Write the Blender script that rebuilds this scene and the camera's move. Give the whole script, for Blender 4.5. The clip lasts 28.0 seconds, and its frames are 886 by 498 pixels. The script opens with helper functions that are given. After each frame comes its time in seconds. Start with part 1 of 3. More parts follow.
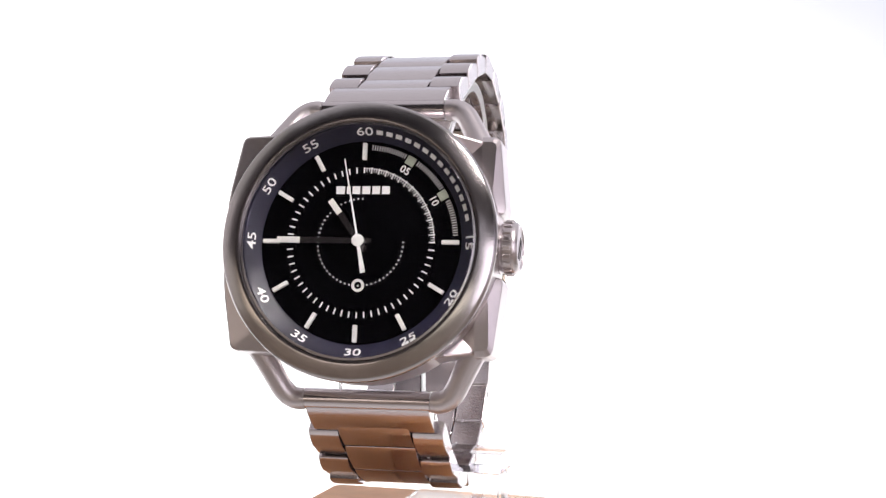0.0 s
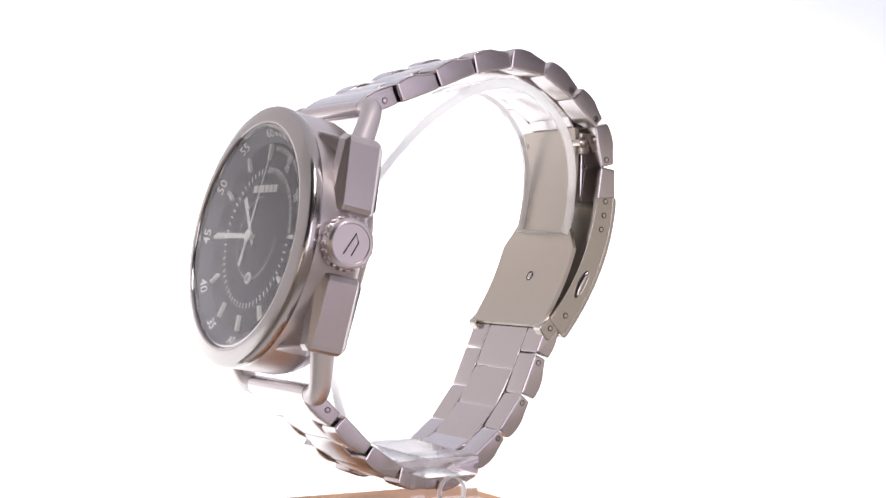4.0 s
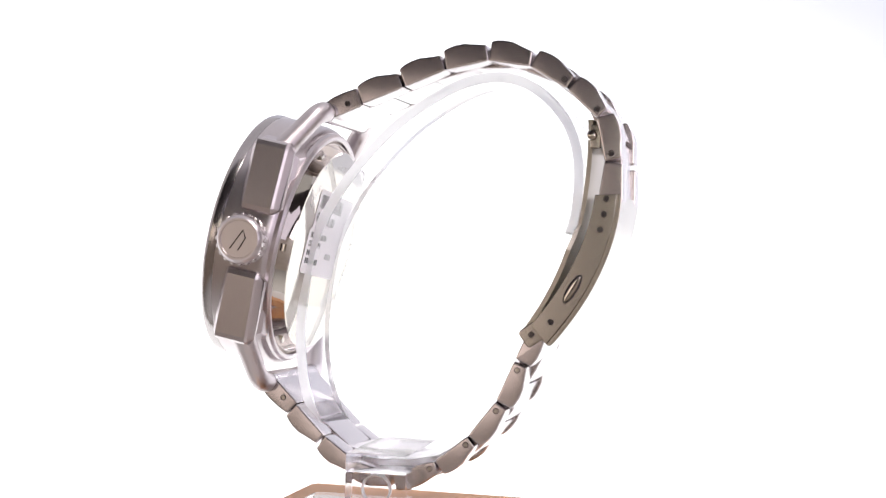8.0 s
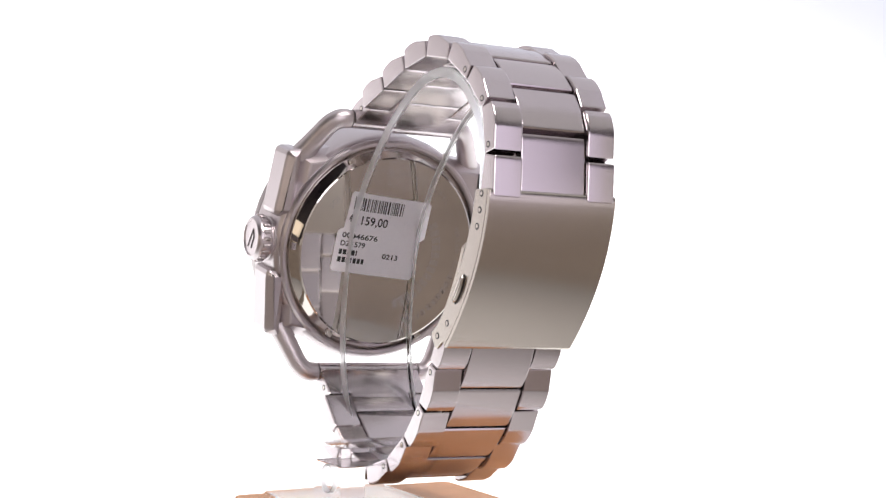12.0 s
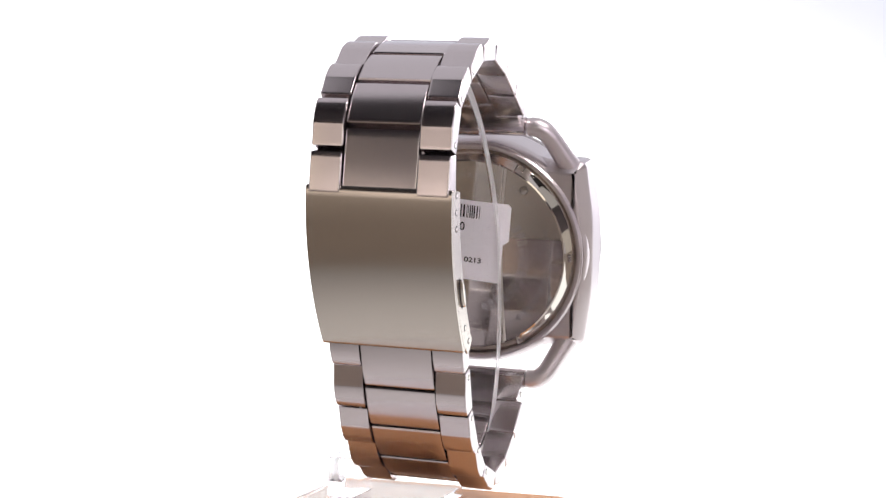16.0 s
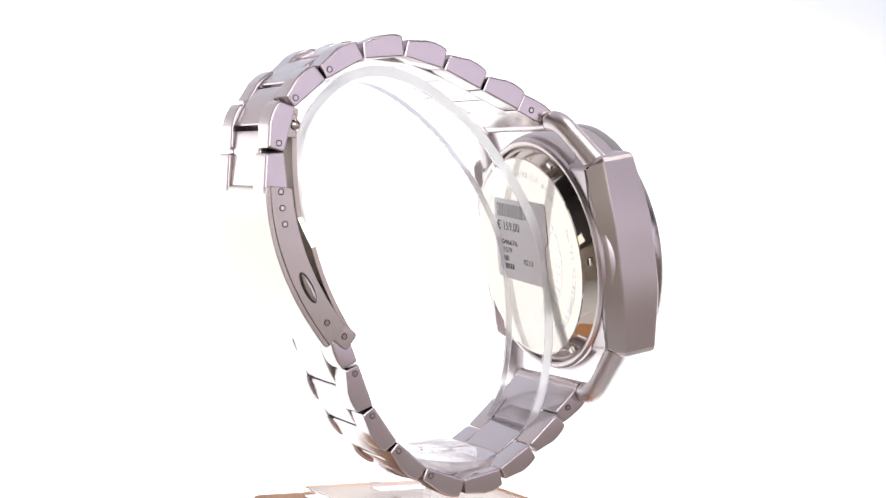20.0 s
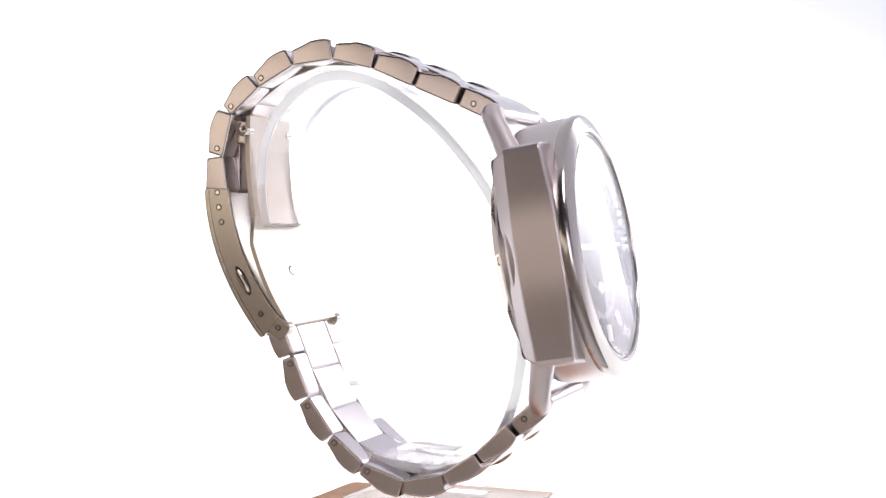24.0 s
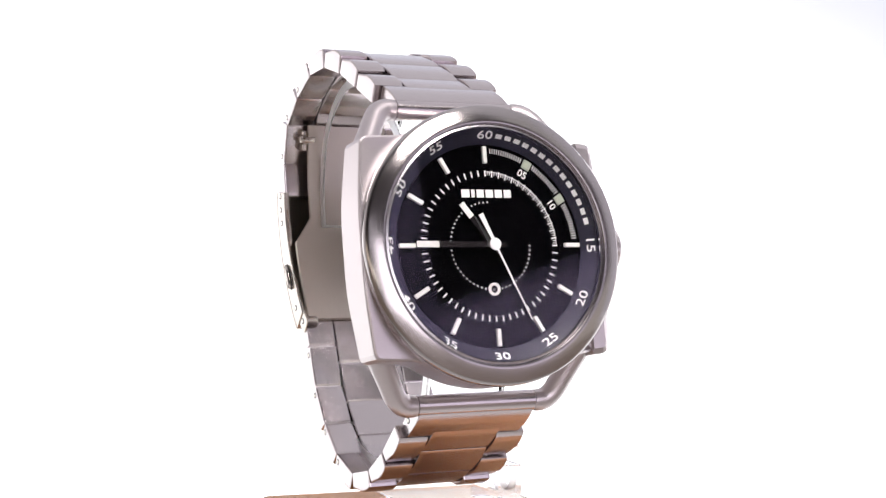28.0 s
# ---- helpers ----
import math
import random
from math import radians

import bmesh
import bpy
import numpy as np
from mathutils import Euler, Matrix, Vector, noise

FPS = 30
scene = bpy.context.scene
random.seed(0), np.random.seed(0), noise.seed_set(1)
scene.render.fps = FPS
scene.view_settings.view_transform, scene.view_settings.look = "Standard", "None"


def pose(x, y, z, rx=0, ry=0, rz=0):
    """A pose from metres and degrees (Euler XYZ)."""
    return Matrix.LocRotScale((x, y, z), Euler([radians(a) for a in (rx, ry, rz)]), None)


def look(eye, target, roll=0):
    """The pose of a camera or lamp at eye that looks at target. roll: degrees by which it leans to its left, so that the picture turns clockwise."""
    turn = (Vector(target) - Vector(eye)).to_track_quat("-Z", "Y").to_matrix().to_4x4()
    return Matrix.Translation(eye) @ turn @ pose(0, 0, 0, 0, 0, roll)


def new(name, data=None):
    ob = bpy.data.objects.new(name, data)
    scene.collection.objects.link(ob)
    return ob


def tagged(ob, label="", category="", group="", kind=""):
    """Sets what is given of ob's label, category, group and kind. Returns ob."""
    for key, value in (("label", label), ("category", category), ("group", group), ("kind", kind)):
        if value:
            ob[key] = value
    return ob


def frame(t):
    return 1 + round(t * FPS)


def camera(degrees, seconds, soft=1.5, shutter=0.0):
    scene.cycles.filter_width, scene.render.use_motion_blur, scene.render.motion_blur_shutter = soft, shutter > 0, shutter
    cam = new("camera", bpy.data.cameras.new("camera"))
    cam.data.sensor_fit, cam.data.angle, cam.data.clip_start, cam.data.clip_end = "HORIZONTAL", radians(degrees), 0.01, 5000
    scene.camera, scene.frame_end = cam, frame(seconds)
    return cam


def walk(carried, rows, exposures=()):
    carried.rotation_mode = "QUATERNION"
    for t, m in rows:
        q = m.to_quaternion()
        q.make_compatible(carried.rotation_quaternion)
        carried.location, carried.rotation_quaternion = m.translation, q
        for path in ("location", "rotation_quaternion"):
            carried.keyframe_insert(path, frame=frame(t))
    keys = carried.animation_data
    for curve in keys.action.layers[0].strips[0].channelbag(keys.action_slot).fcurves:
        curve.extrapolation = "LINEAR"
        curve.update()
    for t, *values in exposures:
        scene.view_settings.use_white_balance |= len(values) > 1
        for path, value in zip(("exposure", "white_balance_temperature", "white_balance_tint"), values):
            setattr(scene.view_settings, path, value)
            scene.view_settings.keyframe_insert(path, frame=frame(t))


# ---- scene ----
# Plan, in metres: the turntable's axis is the z axis; the camera stands still at y = -0.284.
# The watch faces -y in its own space, leans back 11 degrees, and hangs on a clear acrylic C-stand.
SECONDS = 28.0
cam = camera(31.5, SECONDS, soft=1.35)
EYE = Vector((0.0, -0.28387, 0.05581))
CAM_POSE = Matrix.Translation(EYE) @ (
    Euler((0, 0, radians(-0.6725))).to_matrix() @ Euler((radians(90 - 0.9222), 0, 0)).to_matrix()
    @ Euler((0, 0, radians(1.6234))).to_matrix()).to_4x4()
walk(cam, [(0.0, CAM_POSE), (SECONDS, CAM_POSE)])

# the turntable's angle: a steady motor with a slight unevenness
RATE, START = 11.52108, 8.32236
UNEVEN = ((0, .71), (1.5, .27), (3, -.26), (6, -.3), (7.5, -.47), (9.5, -.52), (11, -.42), (16.5, .17), (18.5, .43), (20.5, .45),
          (24, .33), (26, .03), (28, -.51))


def turn_at(t):
    return -(START + RATE * t + float(np.interp(t, [u[0] for u in UNEVEN], [u[1] for u in UNEVEN])))


STAND_BASE = pose(-0.00313, 0, 0, 0, 0, -4.427)
# the watch hangs a little askew on its stand
WATCH_BASE = STAND_BASE @ pose(0, 0, 0.053) @ pose(0, 0, 0, 0, -1.35, 0) @ pose(0, 0, -0.053)

# ---------------------------------------------------------------- light
world = bpy.data.worlds.new("studio")
scene.world = world
world.use_nodes = True
world.node_tree.nodes["Background"].inputs[0].default_value = (0.62, 0.60, 0.66, 1)
world.node_tree.nodes["Background"].inputs[1].default_value = 0.05
scene.view_settings.exposure = 0.15


def lamp(name, eye, target, size, watts, col, spread=180):
    li = bpy.data.lights.new(name, "AREA")
    li.size, li.energy, li.color = size, watts, col
    li.spread = radians(spread)
    ob = new(name, li)
    ob.matrix_world = look(eye, target)
    return ob


# unseen fill light, added to whiten the dial prints and the sticker
lamp("fill_lamp", (0.52, -0.74, 1.26), (0, 0.0, 0.05), 0.5, 13.2, (1.0, 0.93, 0.92))


# ---------------------------------------------------------------- materials
def nodes_of(name):
    m = bpy.data.materials.new(name)
    m.use_nodes = True
    nt = m.node_tree
    return m, nt, nt.nodes["Principled BSDF"]


def put(nt, kind, **kw):
    n = nt.nodes.new(kind)
    for k, v in kw.items():
        n.inputs[k].default_value = v
    return n


def coords(nt, scale):
    tc = nt.nodes.new("ShaderNodeTexCoord")
    mp = nt.nodes.new("ShaderNodeMapping")
    mp.inputs["Scale"].default_value = scale
    nt.links.new(tc.outputs["Object"], mp.inputs["Vector"])
    return mp.outputs["Vector"]


def ramp(nt, fac, a, b, lo=0.3, hi=0.7):
    r = nt.nodes.new("ShaderNodeValToRGB")
    r.color_ramp.elements[0].position, r.color_ramp.elements[1].position = lo, hi
    r.color_ramp.elements[0].color, r.color_ramp.elements[1].color = (*a, 1), (*b, 1)
    nt.links.new(fac, r.inputs["Fac"])
    return r.outputs["Color"]


def steel(name, col, rough, grain=(60, 4000, 4000), bump=0.0, spread=0.02):
    """Brushed steel: fine grain drawn out along one axis, with smudges at a larger scale."""
    m, nt, p = nodes_of(name)
    p.inputs["Metallic"].default_value = 1
    g = put(nt, "ShaderNodeTexNoise", Scale=1.0, Detail=3.0, Roughness=0.6)
    nt.links.new(coords(nt, grain), g.inputs["Vector"])
    s = put(nt, "ShaderNodeTexNoise", Scale=1.0, Detail=4.0)
    nt.links.new(coords(nt, (160, 160, 160)), s.inputs["Vector"])
    dark = tuple(c * 0.955 for c in col)
    c1 = ramp(nt, g.outputs["Fac"], dark, col, 0.2, 0.8)
    nt.links.new(c1, p.inputs["Base Color"])
    mr = put(nt, "ShaderNodeMapRange")
    mr.inputs["To Min"].default_value, mr.inputs["To Max"].default_value = rough - spread / 2, rough + spread / 2
    nt.links.new(s.outputs["Fac"], mr.inputs["Value"])
    nt.links.new(mr.outputs[0], p.inputs["Roughness"])
    if bump:
        b = put(nt, "ShaderNodeBump", Strength=bump, Distance=0.00002)
        nt.links.new(g.outputs["Fac"], b.inputs["Height"])
        nt.links.new(b.outputs["Normal"], p.inputs["Normal"])
    return m


def turned(name, col, rough, aniso):
    """Steel turned on a lathe: the grain runs in circles round the object's own axis."""
    m = steel(name, col, rough, (5000, 5000, 300), 0.0, 0.06)
    nt = m.node_tree
    p = nt.nodes["Principled BSDF"]
    p.inputs["Anisotropic"].default_value = aniso
    t = nt.nodes.new("ShaderNodeTangent")
    t.direction_type, t.axis = "RADIAL", "Z"
    nt.links.new(t.outputs[0], p.inputs["Tangent"])
    p.inputs["Anisotropic Rotation"].default_value = 0.25
    return m


def plain(name, col, rough=0.5, metal=0.0, vary=0.08, scale=900, bump=0.0):
    m, nt, p = nodes_of(name)
    n = put(nt, "ShaderNodeTexNoise", Scale=1.0, Detail=4.0)
    nt.links.new(coords(nt, (scale, scale, scale)), n.inputs["Vector"])
    nt.links.new(ramp(nt, n.outputs["Fac"], tuple(c * (1 - vary) for c in col), col), p.inputs["Base Color"])
    p.inputs["Roughness"].default_value = rough
    p.inputs["Metallic"].default_value = metal
    if bump:
        b = put(nt, "ShaderNodeBump", Strength=bump, Distance=0.0001)
        nt.links.new(n.outputs["Fac"], b.inputs["Height"])
        nt.links.new(b.outputs["Normal"], p.inputs["Normal"])
    return m


def clear(name, ior, rough=0.0, tint=(1, 1, 1)):
    m, nt, p = nodes_of(name)
    p.inputs["Base Color"].default_value = (*tint, 1)
    p.inputs["Transmission Weight"].default_value = 1
    p.inputs["IOR"].default_value = ior
    p.inputs["Roughness"].default_value = rough
    return m


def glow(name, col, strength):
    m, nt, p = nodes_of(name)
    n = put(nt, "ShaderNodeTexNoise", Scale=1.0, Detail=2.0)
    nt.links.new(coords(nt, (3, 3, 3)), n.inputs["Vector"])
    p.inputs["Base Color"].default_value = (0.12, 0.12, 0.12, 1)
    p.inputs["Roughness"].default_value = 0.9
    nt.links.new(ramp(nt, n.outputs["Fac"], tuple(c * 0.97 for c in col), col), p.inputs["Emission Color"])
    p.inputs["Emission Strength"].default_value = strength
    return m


STEEL_COL = (0.61, 0.56, 0.572)
M_LINK = steel("brushed_link_steel", STEEL_COL, 0.20, (9000, 260, 260))
M_CASE = steel("satin_case_steel", STEEL_COL, 0.34, (700, 9000, 700), bump=0.0)
M_BEZEL = turned("turned_bezel_steel", (0.46, 0.43, 0.43), 0.19, 0.65)
M_LUG = steel("satin_lug_steel", STEEL_COL, 0.40, (900, 900, 900), bump=0.0)
M_CLASP = steel("brushed_clasp_steel", (0.55, 0.508, 0.462), 0.21, (9000, 260, 260))
M_PLATE = steel("satin_plate_steel", (0.57, 0.515, 0.455), 0.32, (9000, 260, 260))
M_POLISH = steel("polished_steel", (0.60, 0.56, 0.515), 0.05, (300, 300, 300), bump=0.0, spread=0.03)
M_GASKET = steel("dull_gasket_steel", (0.50, 0.48, 0.50), 0.25, (300, 300, 300))
M_DARK = plain("dark_gap_steel", (0.05, 0.045, 0.05), 0.45, 0.6)
M_DIAL = plain("black_dial_lacquer", (0.0014, 0.0014, 0.0018), 0.6)
M_DIAL.node_tree.nodes["Principled BSDF"].inputs["Specular IOR Level"].default_value = 0.0
M_FLANGE = plain("blue_black_flange", (0.010, 0.009, 0.027), 0.45)
M_WHITE = plain("white_dial_print", (0.93, 0.93, 0.93), 0.5)
M_LUME = plain("silver_white_marker", (0.90, 0.89, 0.87), 0.35, 0.1)
M_SQUARE = plain("pale_green_marker", (0.42, 0.46, 0.37), 0.5)
M_STEM = plain("polished_hand_steel", (0.42, 0.41, 0.40), 0.08, 1.0)
M_ENGRAVE = plain("frosted_engraving", (0.60, 0.58, 0.57), 0.16, 1.0)
M_GLASS = clear("coated_crystal", 1.37)
M_GLASS.node_tree.nodes["Principled BSDF"].inputs["Specular Tint"].default_value = (0.86, 0.76, 1.0, 1)
M_ACRYL = clear("clear_acrylic", 1.11, 0.03, (0.985, 0.985, 0.995))
M_BLOCK = clear("clear_acrylic_block", 1.09, 0.14, (0.99, 0.98, 1.0))
M_EDGE = clear("frosted_acrylic_edge", 1.12, 0.40, (0.99, 0.99, 1.0))
M_EDGE.node_tree.nodes["Principled BSDF"].inputs["Transmission Weight"].default_value = 0.78
M_PAPER = plain("white_sticker_paper", (0.90, 0.87, 0.90), 0.55, 0, 0.04, 1500, 0.05)
M_INK = plain("black_print_ink", (0.02, 0.02, 0.022), 0.5)
M_WOOD = plain("orange_tan_plywood", (0.72, 0.36, 0.16), 0.55, 0, 0.25, 120, 0.2)


# ---------------------------------------------------------------- mesh helpers (millimetres in, metres out)
def weigh_normals(me, limit):
    """Corner normals as the area-weighted mean of the faces that meet there at less than the limit angle: flat faces stay flat."""
    faces = [(p.normal.copy(), p.area) for p in me.polygons]
    round_vert = [[] for _ in me.vertices]
    for p in me.polygons:
        for v in p.vertices:
            round_vert[v].append(p.index)
    out = [None] * len(me.loops)
    for p in me.polygons:
        n0 = faces[p.index][0]
        for li, v in zip(p.loop_indices, p.vertices):
            acc = Vector((0, 0, 0))
            for f in round_vert[v]:
                if faces[f][0].dot(n0) > limit:
                    acc += faces[f][0] * faces[f][1]
            out[li] = acc.normalized() if acc.length > 0 else n0
    me.normals_split_custom_set(out)


def part(name, bm, material, parent, label="", m=None, angle=32):
    if m is not None:
        bm.transform(m)
    bm.transform(Matrix.Diagonal((0.001, 0.001, 0.001, 1)))
    bmesh.ops.recalc_face_normals(bm, faces=bm.faces)
    me = bpy.data.meshes.new(name)
    bm.to_mesh(me)
    bm.free()
    me.shade_smooth()
    weigh_normals(me, math.cos(radians(angle)))
    me.materials.append(material)
    ob = new(name, me)
    ob.parent = parent
    if label:
        tagged(ob, label)
    return ob


def loft(rings, caps=True, closed=True):
    """Skin rings of equal count (lists of points) one to the next."""
    bm = bmesh.new()
    vv = [[bm.verts.new(p) for p in r] for r in rings]
    n = len(rings[0])
    for a, b in zip(vv, vv[1:]):
        for i in range(n if closed else n - 1):
            j = (i + 1) % n
            bm.faces.new((a[i], a[j], b[j], b[i]))
    if caps:
        bm.faces.new(vv[0][::-1])
        bm.faces.new(vv[-1])
    return bm


def lathe(prof, seg=96, closed=False):
    """Turn a profile of (r, n) round the third axis."""
    bm = bmesh.new()
    rings = []
    for k in range(seg):
        a = 2 * math.pi * k / seg
        rings.append([bm.verts.new((r * math.cos(a), r * math.sin(a), n)) for r, n in prof])
    cnt = len(prof)
    for k in range(seg):
        a, b = rings[k], rings[(k + 1) % seg]
        for i in range(cnt if closed else cnt - 1):
            j = (i + 1) % cnt
            bm.faces.new((a[i], b[i], b[j], a[j]))
    bmesh.ops.remove_doubles(bm, verts=bm.verts, dist=1e-5)
    return bm


def box(x0, x1, y0, y1, z0, z1, bev=0.0, seg=2):
    bm = bmesh.new()
    bmesh.ops.create_cube(bm, size=1)
    bm.transform(Matrix.Translation(((x0 + x1) / 2, (y0 + y1) / 2, (z0 + z1) / 2))
                 @ Matrix.Diagonal((x1 - x0, y1 - y0, z1 - z0, 1)))
    if bev:
        bmesh.ops.bevel(bm, geom=bm.edges[:], offset=bev, segments=seg, profile=0.5, affect="EDGES")
    return bm


def inset_poly(poly, d):
    """Shrink a counter-clockwise 2D polygon by d."""
    n, out = len(poly), []
    for i in range(n):
        p0, p1, p2 = (Vector(poly[(i + k) % n]) for k in (-1, 0, 1))
        e1, e2 = (p1 - p0).normalized(), (p2 - p1).normalized()
        n1, n2 = Vector((-e1.y, e1.x)), Vector((-e2.y, e2.x))
        b = n1 + n2
        q = b / max(b.dot(n1), 0.35)
        out.append(tuple(p1 + q * d))
    return out


def ccw(poly):
    a = sum(p[0] * q[1] - q[0] * p[1] for p, q in zip(poly, poly[1:] + poly[:1]))
    return poly if a > 0 else poly[::-1]


def prism(poly, lo, hi, bev, put3):
    """A polygon pushed from lo to hi with bevelled rims; put3(a, b, h) gives the point."""
    poly = ccw([tuple(p) for p in poly])
    small = inset_poly(poly, bev)
    mid = inset_poly(poly, bev * 0.3)
    rows = ((small, lo), (mid, lo + bev * 0.3), (poly, lo + bev), (poly, hi - bev), (mid, hi - bev * 0.3), (small, hi))
    return loft([[put3(a, b, h) for a, b in pl] for pl, h in rows])


def tube(path, r, seg=14, caps=True):
    """A round tube along a list of points; r may be a list."""
    pts = [Vector(p) for p in path]
    rr = r if isinstance(r, (list, tuple)) else [r] * len(pts)
    rings, side = [], None
    for i, p in enumerate(pts):
        d = (pts[min(i + 1, len(pts) - 1)] - pts[max(i - 1, 0)]).normalized()
        side = (side if side is not None else d.orthogonal())
        side = (side - d * side.dot(d)).normalized()
        up = d.cross(side)
        rings.append([p + (side * math.cos(a) + up * math.sin(a)) * rr[i]
                      for a in (2 * math.pi * k / seg for k in range(seg))])
    return loft(rings, caps)


def bezier(p0, p1, p2, n):
    p0, p1, p2 = Vector(p0), Vector(p1), Vector(p2)
    return [p0 * (1 - t) ** 2 + p1 * 2 * t * (1 - t) + p2 * t * t for t in (k / n for k in range(n + 1))]


def words(text, size, depth=0.03, bold=0.0, stretch=1.0, space=1.0):
    """Lettering in the built-in font, centred on the origin, facing +z, in millimetres."""
    cu = bpy.data.curves.new("lettering", "FONT")
    cu.body, cu.size, cu.extrude, cu.offset = text, size, depth / 2, bold
    cu.align_x, cu.align_y, cu.resolution_u, cu.space_character = "CENTER", "CENTER", 3, space
    ob = bpy.data.objects.new("lettering", cu)
    scene.collection.objects.link(ob)
    me = bpy.data.meshes.new_from_object(ob.evaluated_get(bpy.context.evaluated_depsgraph_get()))
    bpy.data.objects.remove(ob)
    bpy.data.curves.remove(cu)
    bm = bmesh.new()
    bm.from_mesh(me)
    bpy.data.meshes.remove(me)
    bm.transform(Matrix.Diagonal((stretch, 1, 1, 1)))
    return bm


def merge(bm, other):
    """Add another bmesh to bm."""
    me = bpy.data.meshes.new("tmp")
    other.to_mesh(me)
    other.free()
    bm.from_mesh(me)
    bpy.data.meshes.remove(me)
    return bm


def thing(name, label, category, base=None):
    e = new(name)
    e.empty_display_size = 0.01
    if base is not None:
        e.matrix_world = base
    return tagged(e, label, category)


# ---------------------------------------------------------------- the studio round the turntable
def sheet(name, pts, material, label, category, thick=0.004):
    """A flat panel given by its four corners in metres, with thickness away from the watch."""
    p = [Vector(q) for q in pts]
    nrm = (p[1] - p[0]).cross(p[3] - p[0]).normalized()
    if nrm.dot(Vector((0, 0, 0.05)) - p[0]) > 0:
        nrm = -nrm
    bm = loft([[q for q in p], [q + nrm * thick for q in p]])
    bm.transform(Matrix.Diagonal((1000, 1000, 1000, 1)))
    ob = part(name, bm, material, None)
    return tagged(ob, label, category, kind="structure")


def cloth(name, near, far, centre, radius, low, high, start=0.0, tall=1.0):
    """Glowing panel: the falloff of light from the centre is put into its emission."""
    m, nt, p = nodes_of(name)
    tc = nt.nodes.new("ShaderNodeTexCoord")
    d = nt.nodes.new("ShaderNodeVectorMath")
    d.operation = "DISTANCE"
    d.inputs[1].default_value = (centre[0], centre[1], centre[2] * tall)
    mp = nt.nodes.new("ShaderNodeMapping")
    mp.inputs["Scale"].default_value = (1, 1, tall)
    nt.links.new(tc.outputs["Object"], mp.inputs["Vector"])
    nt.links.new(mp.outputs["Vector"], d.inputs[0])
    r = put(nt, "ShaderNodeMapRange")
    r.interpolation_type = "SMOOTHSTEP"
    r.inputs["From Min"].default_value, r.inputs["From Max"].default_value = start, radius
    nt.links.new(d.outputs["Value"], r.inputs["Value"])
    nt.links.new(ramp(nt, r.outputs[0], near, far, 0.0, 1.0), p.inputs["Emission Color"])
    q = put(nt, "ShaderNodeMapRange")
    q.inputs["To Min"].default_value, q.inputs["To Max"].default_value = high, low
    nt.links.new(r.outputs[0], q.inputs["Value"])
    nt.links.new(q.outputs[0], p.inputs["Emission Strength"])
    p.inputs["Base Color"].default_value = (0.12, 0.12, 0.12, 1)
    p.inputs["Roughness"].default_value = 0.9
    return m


# backdrop glow with the lavender falloff of one corner painted in
M_BACK = cloth("glowing_white_backdrop", (1, 1, 1), (0.86, 0.87, 1.0), (-0.10, 0.75, 0.02), 0.58, 0.72, 1.6, 0.25, 2.0)
# unseen tent sides: bright spots and their fading are painted into the glow
M_SIDE_R = cloth("right_side_glow", (1, 0.98, 1), (0.92, 0.87, 0.98), (0.5, 0.34, 0.02), 0.25, 0.60, 1.9, 0.09, 1.4)
M_BACK_R = cloth("right_back_side_glow", (1, 0.98, 1), (0.92, 0.87, 0.98), (0.5, 0.80, 0.34), 0.34, 0.80, 5.5, 0.14, 1.0)
M_SIDE_L = cloth("left_side_glow", (1, 0.98, 1), (1.0, 0.91, 0.92), (-0.5, 0.56, 0.04), 0.36, 0.55, 1.9, 0.12, 1.6)
# floor emits so it stays pure white; the light is in the material
M_FLOOR = glow("glowing_white_floor", (1, 1, 1), 1.5)
M_PAD = cloth("floor_pad_glow", (1, 0.95, 0.93), (1, 0.90, 0.84), (0, 0, -0.012), 0.105, 0.12, 0.62, 0.03)
# glow of the added cards; the warm and tan ones fade in emission
M_CARD = cloth("warm_card_glow", (1.0, 0.83, 0.64), (1.0, 0.80, 0.60), (-0.44, -0.41, 0.085), 0.17, 0.35, 1.25, 0.05)
M_CARD_L = cloth("tan_card_glow", (1.0, 0.84, 0.73), (1.0, 0.84, 0.73), (-0.34, -0.76, 0.06), 0.40, 0.20, 1.45, 0.10)
M_CARD_R = glow("cool_card_glow", (0.92, 0.83, 1.0), 1.05)
M_ROOF_GLOW = glow("roof_panel_glow", (0.97, 0.93, 1.0), 0.52)
M_FRONT_GLOW = glow("faint_front_glow", (1.0, 0.90, 0.80), 0.48)
M_KEY = glow("key_panel_glow", (0.98, 0.92, 1.0), 3.3)
M_KEY_LOW = glow("low_panel_glow", (1.0, 0.93, 0.78), 1.65)
M_KEY_HIGH = glow("high_panel_glow", (0.95, 0.90, 1.0), 0.55)
M_UPPER_GLOW = glow("faint_upper_glow", (1.0, 0.95, 0.93), 0.40)
M_TABLE = plain("brown_wooden_table", (0.27, 0.22, 0.175), 0.5, 0, 0.25, 30, 0.1)
M_WHITEBOARD = plain("white_floor_card", (0.85, 0.85, 0.86), 0.6, 0, 0.03, 20)
M_ROOM = plain("dim_room_plaster", (0.17, 0.15, 0.155), 0.9, 0, 0.2, 3)
M_ROOF = plain("dark_room_ceiling", (0.12, 0.11, 0.12), 0.9, 0, 0.2, 3)

